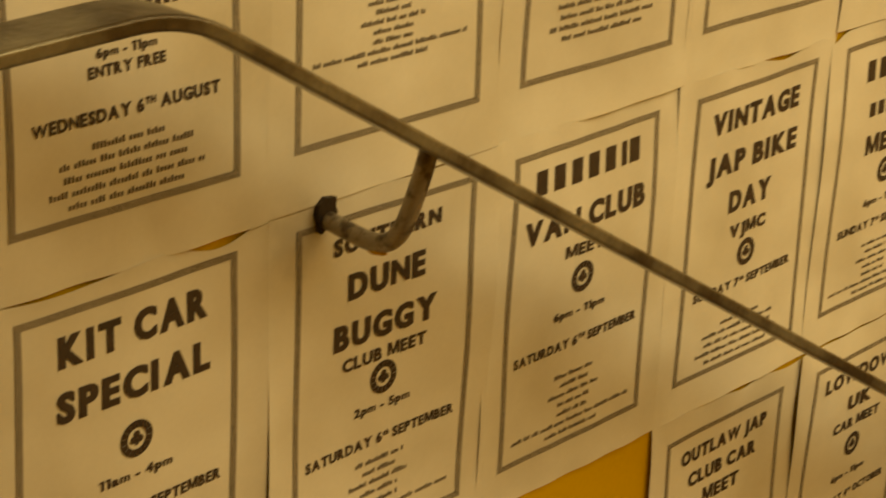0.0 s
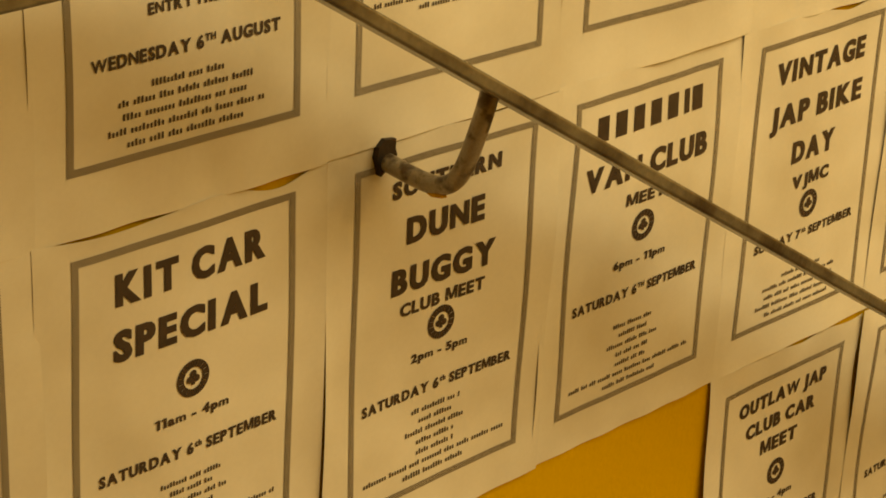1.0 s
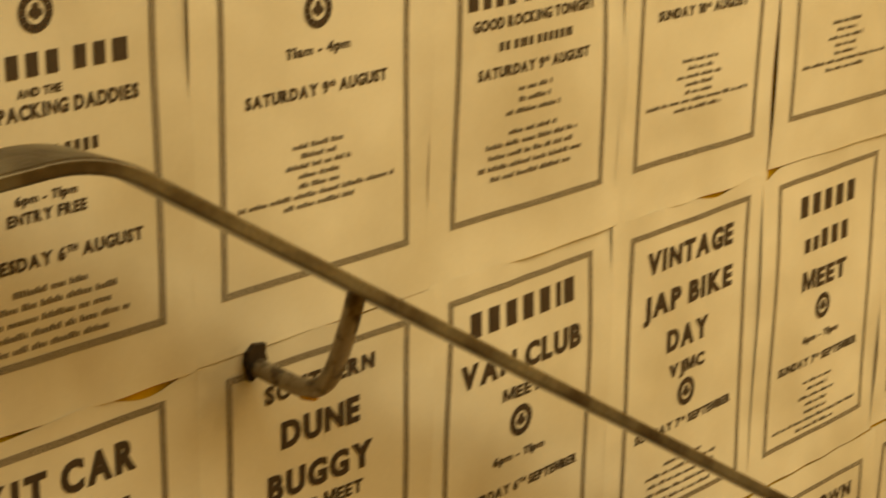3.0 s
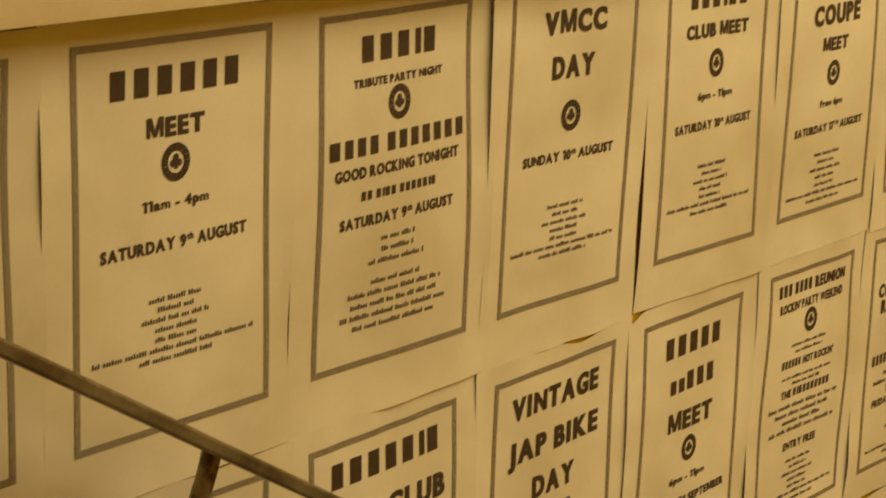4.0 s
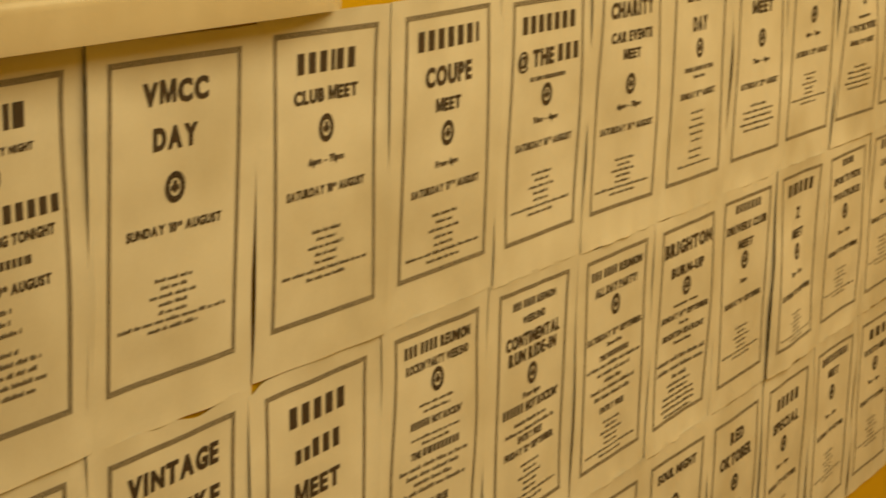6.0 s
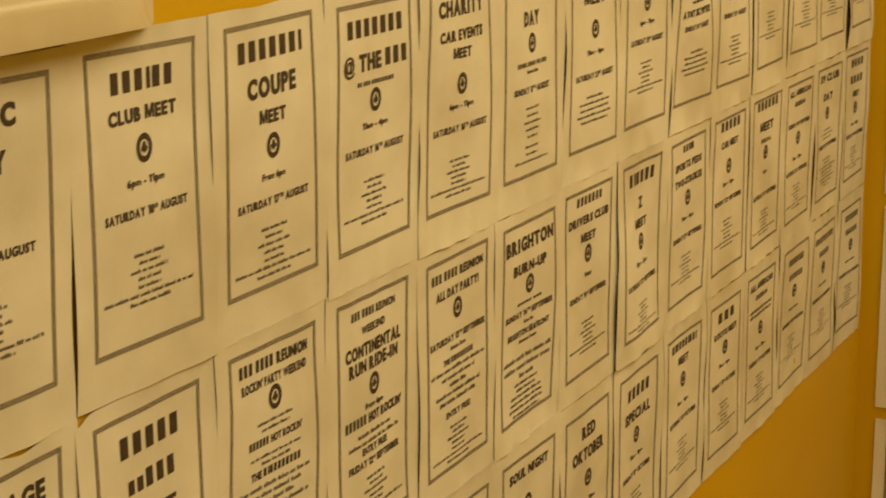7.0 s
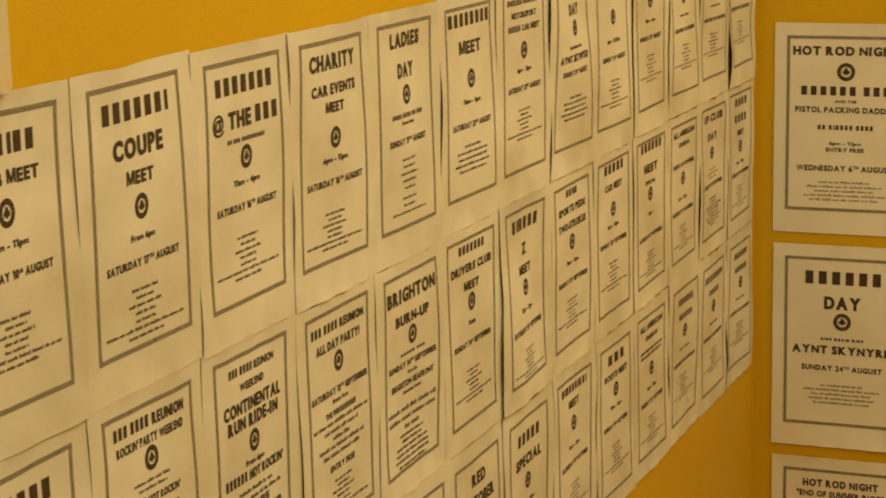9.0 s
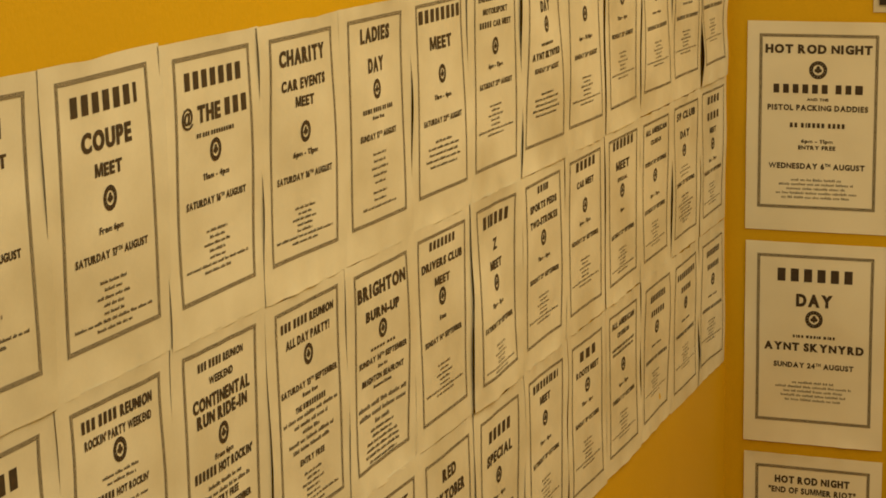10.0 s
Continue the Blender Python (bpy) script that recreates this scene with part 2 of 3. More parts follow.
class Sheet:
    """One paper notice: its own buckles, laid over a page of w by h metres; u to the right, v up from the middle."""

    def __init__(self, seed, w, h, lift, buckle, sags=(), mean=0.0, nip=(0.0, 0.0, 0.05)):
        r = random.Random(seed)
        self.w, self.h, self.lift, self.sags, self.nip = w, h, lift, sags, nip
        self.waves = [(r.uniform(-1, 1) * buckle * a, r.uniform(*fu) / w, r.uniform(*fv) / h, r.uniform(0, 6.28))
                      for a, fu, fv in ((1.0, (0.15, 0.5), (0.4, 1.0)), (0.7, (0.4, 0.8), (0.2, 0.6)), (0.45, (0.7, 1.1), (0.0, 0.5)), (0.35, (0.2, 0.7), (0.9, 1.5)))]
        self.curls = [(r.choice((0, 0.2, 0.5, 1.0)) * buckle * 1.2, r.uniform(-0.35, 0.35), r.uniform(0.12, 0.3)) for _ in range(4)]
        self.ripples = [(r.uniform(0.2, 1.0) * buckle * 0.75, r.uniform(10, 21) * (1 if e < 2 else 0.3), r.uniform(0, 6.28), r.uniform(0.012, 0.03)) for e in range(4)]
        self.floor = 0.0
        vals = [self.raw(u, v) for u in np.linspace(-w / 2, w / 2, 9) for v in np.linspace(-h / 2, h / 2, 9)]
        self.floor = min(vals) + 0.0003
        self.lift = max(lift, mean + self.floor - sum(vals) / len(vals)) if mean else lift

    def raw(self, u, v):
        d = sum(a * math.sin(6.2832 * (fu * u + fv * v) + ph) for a, fu, fv, ph in self.waves)
        a, b = abs(2 * u / self.w), abs(2 * v / self.h)
        pin = 1 - 0.65 * max(min(a, 1) ** 6, min(b, 1) ** 6)
        edge = 0.0
        for k, (amp, mid, wide) in enumerate(self.curls):
            along, off = ((u / self.w, self.h / 2 - v), (u / self.w, self.h / 2 + v), (v / self.h, self.w / 2 - u), (v / self.h, self.w / 2 + u))[k]
            edge += amp * (0.55 if k < 2 else 0.75) * math.exp(-((along - mid) / wide) ** 2) * math.exp(-max(off, 0) / 0.014)
            amp, often, ph, deep = self.ripples[k]
            edge += amp * (0.5 if k < 2 else 0.65) * (1 + math.sin(often * along * (self.w if k < 2 else self.h) * 6.2832 + ph)) * (1 - 16 * along ** 4) * math.exp(-max(off, 0) / deep)
        return d * pin + edge

    def sag(self, u, v):
        """How far the paper's top (or, negative, bottom) edge hangs from its straight line."""
        return sum(d * math.exp(-((u - mid) / wide) ** 2) * math.exp(-(self.h / 2 - math.copysign(v, d) if v * d > 0 else 9) / 0.012) for d, mid, wide in self.sags)

    def pulled(self, u, v):
        """How far the right edge is drawn in, so that a narrow slit opens beside the sheet."""
        deep, mid, half = self.nip
        return deep * math.exp(-((v - mid) / half) ** 2) * math.exp(-(self.w / 2 - u) / 0.010)

    def out(self, u, v):
        return self.lift + self.raw(u, v) - self.floor


def notice(place, sheet, lines, border, label, group, seed, border_size, emblem=None, rise=0.0, moved=(0.0, 0.0), stock=PAPER):
    """An Empty with the sheet, its printed border, each printed line and the round emblem as parts. Local x runs along the wall, z up, -y out of it."""
    top = new("paper_notice")
    top.matrix_world = place
    tagged(top, label, "notice", group)
    w, h = sheet.w, sheet.h
    nu, nv = 40, 56
    r = random.Random(seed + 5)
    verts, faces = [], []
    for j in range(nv + 1):
        for i in range(nu + 1):
            u, v = (i / nu - 0.5) * w, (j / nv - 0.5) * h
            verts.append((u - sheet.pulled(u, v), -sheet.out(u, v), v - sheet.sag(u, v)))
    back = len(verts)
    verts += [(x, y + 0.00025, z) for x, y, z in verts]
    at = lambda i, j: j * (nu + 1) + i
    for j in range(nv):
        for i in range(nu):
            q = (at(i, j), at(i + 1, j), at(i + 1, j + 1), at(i, j + 1))
            faces.append(q)
            faces.append(tuple(k + back for k in q[::-1]))
    part("paper_sheet", verts, faces, stock, top, "", True)

    def laid(name, flat, faces, mat, off, tag=""):
        return part(name, [(u, -sheet.out(u, v) - off, v) for u, v in flat], faces, mat, top, tag)

    def printed(name, found, z, line):
        """Letters of one line, laid on the sheet under their line's own Empty."""
        for v, f in found:
            part(name, [(u + aside, -sheet.out(u + aside, w + z) - 0.0006 - deep, w + z) for u, w, deep in v], f, INK, line)

    if border:
        bw, bh, t = border_size
        flat, fs = [], []
        outer = [(-bw, bh), (bw, bh), (bw, -bh), (-bw, -bh)]
        for s in range(4):
            (x0, z0), (x1, z1) = outer[s], outer[(s + 1) % 4]
            n = 24
            base = len(flat)
            for i in range(n + 1):
                f = i / n
                x, z = x0 + (x1 - x0) * f, z0 + (z1 - z0) * f
                flat.append((x, z))
                inx = x - math.copysign(t, x) if (s % 2 or i in (0, n)) else x
                inz = z - math.copysign(t, z) if (not s % 2 or i in (0, n)) else z
                flat.append((max(-bw + t, min(bw - t, inx)), max(-bh + t, min(bh - t, inz))))
            fs += [(base + 2 * i, base + 2 * i + 1, base + 2 * i + 3, base + 2 * i + 2) for i in range(n)]
        laid("printed_border", [(x, z + rise) for x, z in flat], fs, HATCH, 0.0005, "dark hatched printed border")
    k = border_size[1] / 0.1225
    aside, below = moved
    for name, text, height, down, width in lines:
        down += below / k
        z = border_size[1] - down * k + rise
        if name == "small_print":
            flat, fs = bars(r, text, height * k, down, width, border_size[1] + rise, k)
            tagged(laid(name, [(u + aside, w) for u, w in flat], fs, INK, 0.0005), kind="stuff")
            continue
        found = text_shape(text, height * k, width * k, name == "heading" or height > 0.0095)
        if name in ("heading", "subheading"):
            line = new(name)
            line.parent = top
            printed("bar" if "{" in text else "letter", found, z, line)
            continue
        joined, fs = [], []
        for v, f in found:
            fs += [tuple(i + len(joined) for i in q) for q in f]
            joined += [tuple(q) for q in v]
        tagged(part(name, [(u + aside, -sheet.out(u + aside, w + z) - 0.0006 - deep, w + z) for u, w, deep in joined], fs, INK, top), kind="stuff")
    if emblem:
        d, rad = emblem
        z = border_size[1] - d * k + rise - below
        rad *= k
        flat, fs = [], []
        n = 36

        def ring(r0, r1, cx=0.0, cz=0.0):
            b = len(flat)
            for i in range(n):
                a = 6.28319 * i / n
                flat.extend([(cx + r0 * math.cos(a), cz + r0 * math.sin(a)), (cx + r1 * math.cos(a), cz + r1 * math.sin(a))])
            fs.extend([(b + 2 * i, b + 2 * i + 1, b + (2 * i + 3) % (2 * n), b + (2 * i + 2) % (2 * n)) for i in range(n)])

        ring(rad, rad * 0.90, 0, z)
        for i in range(15):
            a0, a1 = 6.28319 * (i + 0.04) / 15, 6.28319 * (i + 0.95) / 15
            b = len(flat)
            for a in (a0, (a0 + a1) / 2, a1):
                flat.extend([(rad * 0.92 * math.cos(a), z + rad * 0.92 * math.sin(a)), (rad * 0.64 * math.cos(a), z + rad * 0.64 * math.sin(a))])
            fs.extend([(b, b + 1, b + 3, b + 2), (b + 2, b + 3, b + 5, b + 4)])
        ring(rad * 0.66, rad * 0.585, 0, z)
        for cx, cz in ((0, 0.24), (-0.21, -0.05), (0.21, -0.05)):
            ring(rad * 0.20, 0.0001, cx * rad, z + cz * rad)
        b = len(flat)
        flat += [(-0.05 * rad, z), (0.05 * rad, z), (0.13 * rad, z - 0.36 * rad), (-0.13 * rad, z - 0.36 * rad)]
        fs.append((b, b + 1, b + 2, b + 3))
        laid("emblem", [(u + aside, w) for u, w in flat], fs, INK, 0.0006, "round black emblem with a trefoil")
    return top


def bars(r, widths, height, down, pitch, half, k):
    """Rows of plain upright bars, grouped as words, for print too small to read; widths: the length of each row."""
    flat, fs = [], []
    for row, wide in enumerate(widths):
        z = half - (down + row * pitch) * k
        wide *= k
        x, step = -wide / 2, height * 0.66
        left = r.randint(3, 9)
        while x < wide / 2 - 0.001:
            if left == 0:
                x, left = x + step * 0.9, r.randint(3, 9)
                continue
            tall = height * r.choice((0.72, 0.72, 1.0))
            b = len(flat)
            flat += [(x, z - height / 2), (x + step * 0.52, z - height / 2), (x + step * 0.52, z - height / 2 + tall), (x, z - height / 2 + tall)]
            fs.append((b, b + 1, b + 2, b + 3))
            x, left = x + step, left - 1
    return flat, fs


NARROW = (0.046, 0.032, 0.058, 0.036, 0.036, 0.138, 0.062)
WIDE = (0.052, 0.098, 0.092, 0.112, 0.086)
BUSY = (0.060, 0.050, 0.120, 0.090, 0.070, 0.110, 0.084, 0.040)


def hd(text, down, width=0.0, size=0.0185):
    return ("heading", text, size, down, width)


def sb(text, down, width=0.0, size=0.0115):
    return ("subheading", text, size, down, width)


def tm(text, down, width=0.052, size=0.0066):
    return ("time_line", text, size, down, width)


def dt(text, down, width=0.124, size=0.0078):
    return ("date_line", text, size, down, width)


def sp(down, rows=NARROW, pitch=0.0068, size=0.0034):
    return ("small_print", rows, size, down, pitch)


# Row, column: printed lines, depth and radius of the emblem, words for the label.
HAND = {
    ("A", -1): ([sp(0.16)], (0.10, 0.0125), "with a hatched border"),
    ("B", -1): ([sp(0.16)], (0.10, 0.0125), "with a hatched border"),
    ("A", 0): ([hd("HOT ROD NIGHT", 0.02, 0.146, 0.0125), hd("{nnnnnn nnw}", 0.078, 0.124, 0.0130), sb("AND THE", 0.0925, 0.030, 0.0050),
                sb("PISTOL PACKING DADDIES", 0.1025, 0.138, 0.0085), sb("{nn ninnnn nnnn}", 0.127, 0.076, 0.0070), tm("6pm - 11pm", 0.150, 0.043, 0.0055),
                tm("ENTRY FREE", 0.160, 0.055, 0.0068), dt("WEDNESDAY 6^TH^ AUGUST", 0.185, 0.134), sp(0.202, WIDE, 0.0080, 0.0040)], (0.05, 0.0115), "headed HOT ROD NIGHT"),
    ("B", 0): ([hd("KIT CAR", 0.0245, 0.113, 0.020), hd("SPECIAL", 0.0595, 0.116, 0.020), tm("11am - 4pm", 0.121, 0.056), dt("SATURDAY 6^th^ SEPTEMBER", 0.145, 0.136), sp(0.165)],
               (0.098, 0.0122), "headed KIT CAR SPECIAL"),
    ("A", 1): ([hd("{nnnnnn}", 0.026, 0.106, 0.0175), sb("MEET", 0.054, 0.048, 0.0122), tm("11am - 4pm", 0.101, 0.056), dt("SATURDAY 9^th^ AUGUST", 0.126, 0.124), sp(0.160, NARROW, 0.0063)],
               (0.077, 0.0118), "for a car meet"),
    ("B", 1): ([sb("SOUTHERN", 0.020, 0.100, 0.0120), hd("DUNE", 0.050, 0.072, 0.0185), hd("BUGGY", 0.084, 0.096, 0.0185), sb("CLUB MEET", 0.106, 0.078, 0.0095), tm("2pm - 5pm", 0.145, 0.052),
                dt("SATURDAY 6^th^ SEPTEMBER", 0.170, 0.142), sp(0.186, NARROW, 0.0078, 0.0038)], (0.125, 0.0122), "headed DUNE BUGGY CLUB MEET"),
    ("A", 2): ([hd("{nnnin}", 0.025, 0.080, 0.0175), sb("TRIBUTE PARTY NIGHT", 0.047, 0.098, 0.0058), hd("{wnnn nnnnnnn}", 0.090, 0.146, 0.0125), sb("GOOD ROCKING TONIGHT", 0.107, 0.135, 0.0080),
                sb("{nn ninn nnnnnin}", 0.124, 0.080, 0.0062), dt("SATURDAY 9^th^ AUGUST", 0.141, 0.122), sp(0.156, (0.036, 0.034, 0.060), 0.008, 0.0038), sp(0.186, WIDE, 0.0078, 0.0038)],
               (0.064, 0.0120), "for a tribute party night"),
    ("B", 2): ([hd("{nnnnnin}", 0.024, 0.120, 0.0185), hd("VAN CLUB", 0.060, 0.138, 0.0185), sb("MEET", 0.086, 0.044, 0.0095), tm("6pm - 11pm", 0.136, 0.058), dt("SATURDAY 6^TH^ SEPTEMBER", 0.161, 0.142),
                sp(0.187, NARROW, 0.0078, 0.0036)], (0.110, 0.0122), "headed VAN CLUB MEET"),
    ("A", 3): ([hd("VMCC", 0.026, 0.080, 0.0175), hd("DAY", 0.060, 0.054, 0.0175), dt("SUNDAY 10^th^ AUGUST", 0.129, 0.118), sp(0.168, NARROW, 0.0063)], (0.099, 0.0120), "headed VMCC DAY"),
    ("B", 3): ([hd("VINTAGE", 0.026, 0.120, 0.0185), hd("JAP BIKE", 0.062, 0.124, 0.0185), hd("DAY", 0.097, 0.058, 0.0185), sb("VJMC", 0.124, 0.050, 0.0110), dt("SUNDAY 7^th^ SEPTEMBER", 0.171, 0.134),
                sp(0.203, WIDE, 0.0078, 0.0036)], (0.147, 0.0118), "headed VINTAGE JAP BIKE DAY"),
    ("C", 3): ([hd("OUTLAW JAP", 0.022, 0.122, 0.0130), hd("CLUB CAR", 0.045, 0.098, 0.0130), hd("MEET", 0.067, 0.052, 0.0130), tm("2pm - 4pm", 0.121, 0.052), dt("SATURDAY 4^th^ OCTOBER", 0.145, 0.134), sp(0.168)],
               (0.097, 0.0120), "headed OUTLAW JAP CLUB CAR MEET"),
    ("A", 4): ([hd("{nnninn}", 0.027, 0.092, 0.0175), sb("CLUB MEET", 0.054, 0.104, 0.0118), tm("6pm - 11pm", 0.109, 0.058), dt("SATURDAY 10^th^ AUGUST", 0.134, 0.128), sp(0.169, NARROW, 0.0066)],
               (0.083, 0.0120), "for a club meet, under the sill"),
    ("B", 4): ([hd("{nnnnn}", 0.028, 0.090, 0.0185), hd("{oonnn}", 0.062, 0.072, 0.0165), hd("MEET", 0.096, 0.074, 0.0175), tm("6pm - 11pm", 0.151, 0.058), dt("SUNDAY 7^th^ SEPTEMBER", 0.172, 0.132), sp(0.192, NARROW, 0.0072)],
               (0.125, 0.0118), "for a car meet"),
    ("C", 4): ([hd("LOWDOWN", 0.022, 0.128, 0.0150), hd("UK", 0.052, 0.040, 0.0150), sb("CAR MEET", 0.075, 0.076, 0.0105), tm("6pm - 11pm", 0.131, 0.056), dt("SATURDAY 4^th^ OCTOBER", 0.154, 0.134), sp(0.178)],
               (0.101, 0.0120), "headed LOWDOWN UK CAR MEET"),
    ("A", 5): ([hd("{nnnnnni}", 0.025, 0.120, 0.0185), hd("COUPE", 0.058, 0.090, 0.0185), sb("MEET", 0.086, 0.048, 0.0125), tm("From 6pm", 0.141, 0.042), dt("SATURDAY 17^TH^ AUGUST", 0.164, 0.128), sp(0.189, NARROW, 0.0072)],
               (0.114, 0.0118), "headed COUPE MEET"),
    ("B", 5): ([sb("{nnn nnnn} REUNION", 0.018, 0.128, 0.0115), sb("ROCKIN' PARTY WEEKEND", 0.035, 0.122, 0.0090), sp(0.074, (0.066, 0.050), 0.0068), sb("{nnnnnn} HOT ROCKIN'", 0.092, 0.096, 0.0078),
                sp(0.106, (0.090, 0.050), 0.0066), sb("THE {ninnnnnnnn}", 0.122, 0.088, 0.0080), sp(0.135, (0.128, 0.100, 0.070, 0.120), 0.0082, 0.0048), sb("ENTRY FREE", 0.176, 0.060, 0.0080), sp(0.192, NARROW, 0.0066)],
               (0.054, 0.0118), "for a party weekend"),
    ("A", 6): ([hd("{nnnnnnn}", 0.025, 0.122, 0.0175), hd("@ THE {nnn}", 0.058, 0.140, 0.0175), tm("{nn nnn nnnnnnninn}", 0.080, 0.080, 0.0045), tm("11am - 4pm", 0.122, 0.056), dt("SATURDAY 16^TH^ AUGUST", 0.147, 0.128),
                sp(0.178, NARROW, 0.0068)], (0.098, 0.0120), "for an evening meet"),
    ("B", 6): ([sb("{nnn nnnn} REUNION", 0.018, 0.104, 0.0090), sb("WEEKEND", 0.035, 0.056, 0.0085), hd("CONTINENTAL", 0.055, 0.132, 0.0140), hd("RUN RIDE-IN", 0.072, 0.118, 0.0140), tm("From 6pm", 0.116, 0.044),
                sb("{nnnnnn} HOT ROCKIN'", 0.129, 0.136, 0.0105), sp(0.145, (0.080, 0.122), 0.0085, 0.0046), sb("ENTRY FREE", 0.162, 0.062, 0.0080), dt("FRIDAY 12^th^ SEPTEMBER", 0.175, 0.124), sp(0.192, NARROW, 0.0066)],
               (0.096, 0.0118), "headed CONTINENTAL RUN RIDE-IN"),
    ("A", 7): ([hd("CHARITY", 0.023, 0.120, 0.0175), sb("CAR EVENTS", 0.053, 0.112, 0.0120), sb("MEET", 0.073, 0.046, 0.0115), tm("6pm - 11pm", 0.130, 0.058), dt("SATURDAY 16^TH^ AUGUST", 0.155, 0.132), sp(0.190, NARROW, 0.0063)],
               (0.107, 0.0118), "headed CHARITY CAR EVENTS MEET"),
    ("B", 7): ([sb("{nnn nnnn} REUNION", 0.020, 0.138, 0.0105), sb("ALL DAY PARTY!", 0.040, 0.116, 0.0105), dt("SATURDAY 13^TH^ SEPTEMBER", 0.093, 0.150), tm("{nooo noo}", 0.105, 0.040, 0.005),
                sb("THE {ninnnnnnnn}", 0.118, 0.080, 0.0070), sp(0.128, (0.146, 0.090, 0.046, 0.120, 0.100), 0.0092, 0.0050), sb("ENTRY FREE", 0.180, 0.066, 0.0075), sp(0.196, NARROW, 0.0064)],
               (0.062, 0.0120), "headed ALL DAY PARTY"),
    ("A", 8): ([hd("LADIES", 0.020, 0.092, 0.0175), hd("DAY", 0.056, 0.050, 0.0175), tm("{nninn wnnn nn nnn}", 0.110, 0.094, 0.0055), tm("{nooo noo}", 0.119, 0.036, 0.0042), dt("SUNDAY 17^TH^ AUGUST", 0.140, 0.112),
                sp(0.162, (0.040, 0.036, 0.050, 0.040, 0.030, 0.0), 0.0085), sp(0.208, (0.042, 0.036, 0.100), 0.0085)], (0.086, 0.0118), "headed LADIES DAY"),
    ("B", 8): ([hd("BRIGHTON", 0.026, 0.148, 0.0175), hd("BURN-UP", 0.056, 0.100, 0.0130), tm("{ooooo ooo}", 0.099, 0.070, 0.0045), dt("SUNDAY 14^TH^ SEPTEMBER", 0.112, 0.142), tm("{noo no}", 0.124, 0.026, 0.0042),
                dt("BRIGHTON SEAFRONT", 0.136, 0.124, 0.0082), tm("{woooooo noooo}", 0.147, 0.052, 0.0042), sp(0.167, (0.146, 0.142, 0.042), 0.0115, 0.0062), sp(0.200, (0.070, 0.06, 0.096, 0.100, 0.108, 0.086), 0.0074, 0.0042)],
               (0.079, 0.0118), "headed BRIGHTON BURN-UP"),
    ("A", 9): ([hd("{wnnnnnnn}", 0.017, 0.146, 0.0165), hd("MEET", 0.052, 0.076, 0.0165), tm("11am - 4pm", 0.121, 0.056), dt("SATURDAY 23^RD^ AUGUST", 0.151, 0.128), sp(0.178, WIDE, 0.0078, 0.0038)], (0.093, 0.0120), "for a car meet"),
    ("B", 9): ([sb("{nnnnnnn}", 0.015, 0.086, 0.0115), sb("DRIVERS CLUB", 0.040, 0.140, 0.0115), sb("MEET", 0.064, 0.052, 0.0115), tm("{nooo}", 0.114, 0.022), dt("SUNDAY 14^th^ SEPTEMBER", 0.140, 0.134), sp(0.176, NARROW, 0.0064)],
               (0.087, 0.0120), "headed DRIVERS CLUB MEET"),
    ("C", 9): ([hd("RED", 0.028, 0.052, 0.0175), hd("OKTOBER", 0.058, 0.116, 0.0175), tm("6pm - 11pm", 0.125, 0.056), dt("SUNDAY 12^th^ OCTOBER", 0.150, 0.126), sp(0.180)], (0.095, 0.0120), "headed RED OKTOBER"),
    ("C", 8): ([sb("SOUL NIGHT", 0.022, 0.120, 0.0130), tm("6pm - 11pm", 0.100, 0.056), dt("FRIDAY 10^th^ OCTOBER", 0.130, 0.126), sp(0.160)], (0.066, 0.0120), "headed SOUL NIGHT"),
    ("A", 10): ([sb("ENDLESS HORIZON", 0.012, 0.132, 0.0080), sb("MOTORSPORT", 0.030, 0.098, 0.0085), sb("{nnnnn} CAR MEET", 0.048, 0.124, 0.0085), tm("6pm - 11pm", 0.105, 0.056), dt("SATURDAY 23^RD^ AUGUST", 0.130, 0.128), sp(0.160, NARROW, 0.0066)],
                (0.079, 0.0120), "for a motorsport car meet"),
    ("B", 10): ([hd("{ninnnn}", 0.023, 0.106, 0.0175), hd("Z", 0.058, 0.020, 0.0165), hd("MEET", 0.087, 0.056, 0.0130), tm("12pm - 5pm", 0.143, 0.056), dt("SATURDAY 20^th^ SEPTEMBER", 0.170, 0.140), sp(0.200, NARROW, 0.0060)], (0.114, 0.0120), "headed Z MEET"),
    ("C", 10): ([hd("{nnnnn}", 0.031, 0.092, 0.0175), hd("SPECIAL", 0.064, 0.110, 0.0165), tm("11am - 4pm", 0.126, 0.056), dt("SUNDAY 12^th^ OCTOBER", 0.152, 0.126), sp(0.180)], (0.097, 0.0120), "headed SPECIAL"),
    ("A", 11): ([hd("{nnnnnn}", 0.012, 0.110, 0.0165), hd("DAY", 0.042, 0.056, 0.0165), tm("{ninn wnnin winn}", 0.098, 0.062, 0.0042), sb("AYNT SKYNYRD", 0.113, 0.136, 0.0105), dt("SUNDAY 24^TH^ AUGUST", 0.134, 0.114), sp(0.170, WIDE, 0.0078, 0.0038)],
                (0.070, 0.0120), "headed DAY, with a live band"),
    ("B", 11): ([sb("{nniin}", 0.014, 0.050, 0.0105), sb("SPORTS PEDS", 0.038, 0.126, 0.0112), sb("TWO-STROKES", 0.062, 0.128, 0.0112), tm("11am - 4pm", 0.118, 0.056), dt("SUNDAY 21^st^ SEPTEMBER", 0.146, 0.134), sp(0.176, NARROW, 0.0064)],
                (0.089, 0.0120), "headed SPORTS PEDS TWO-STROKES"),
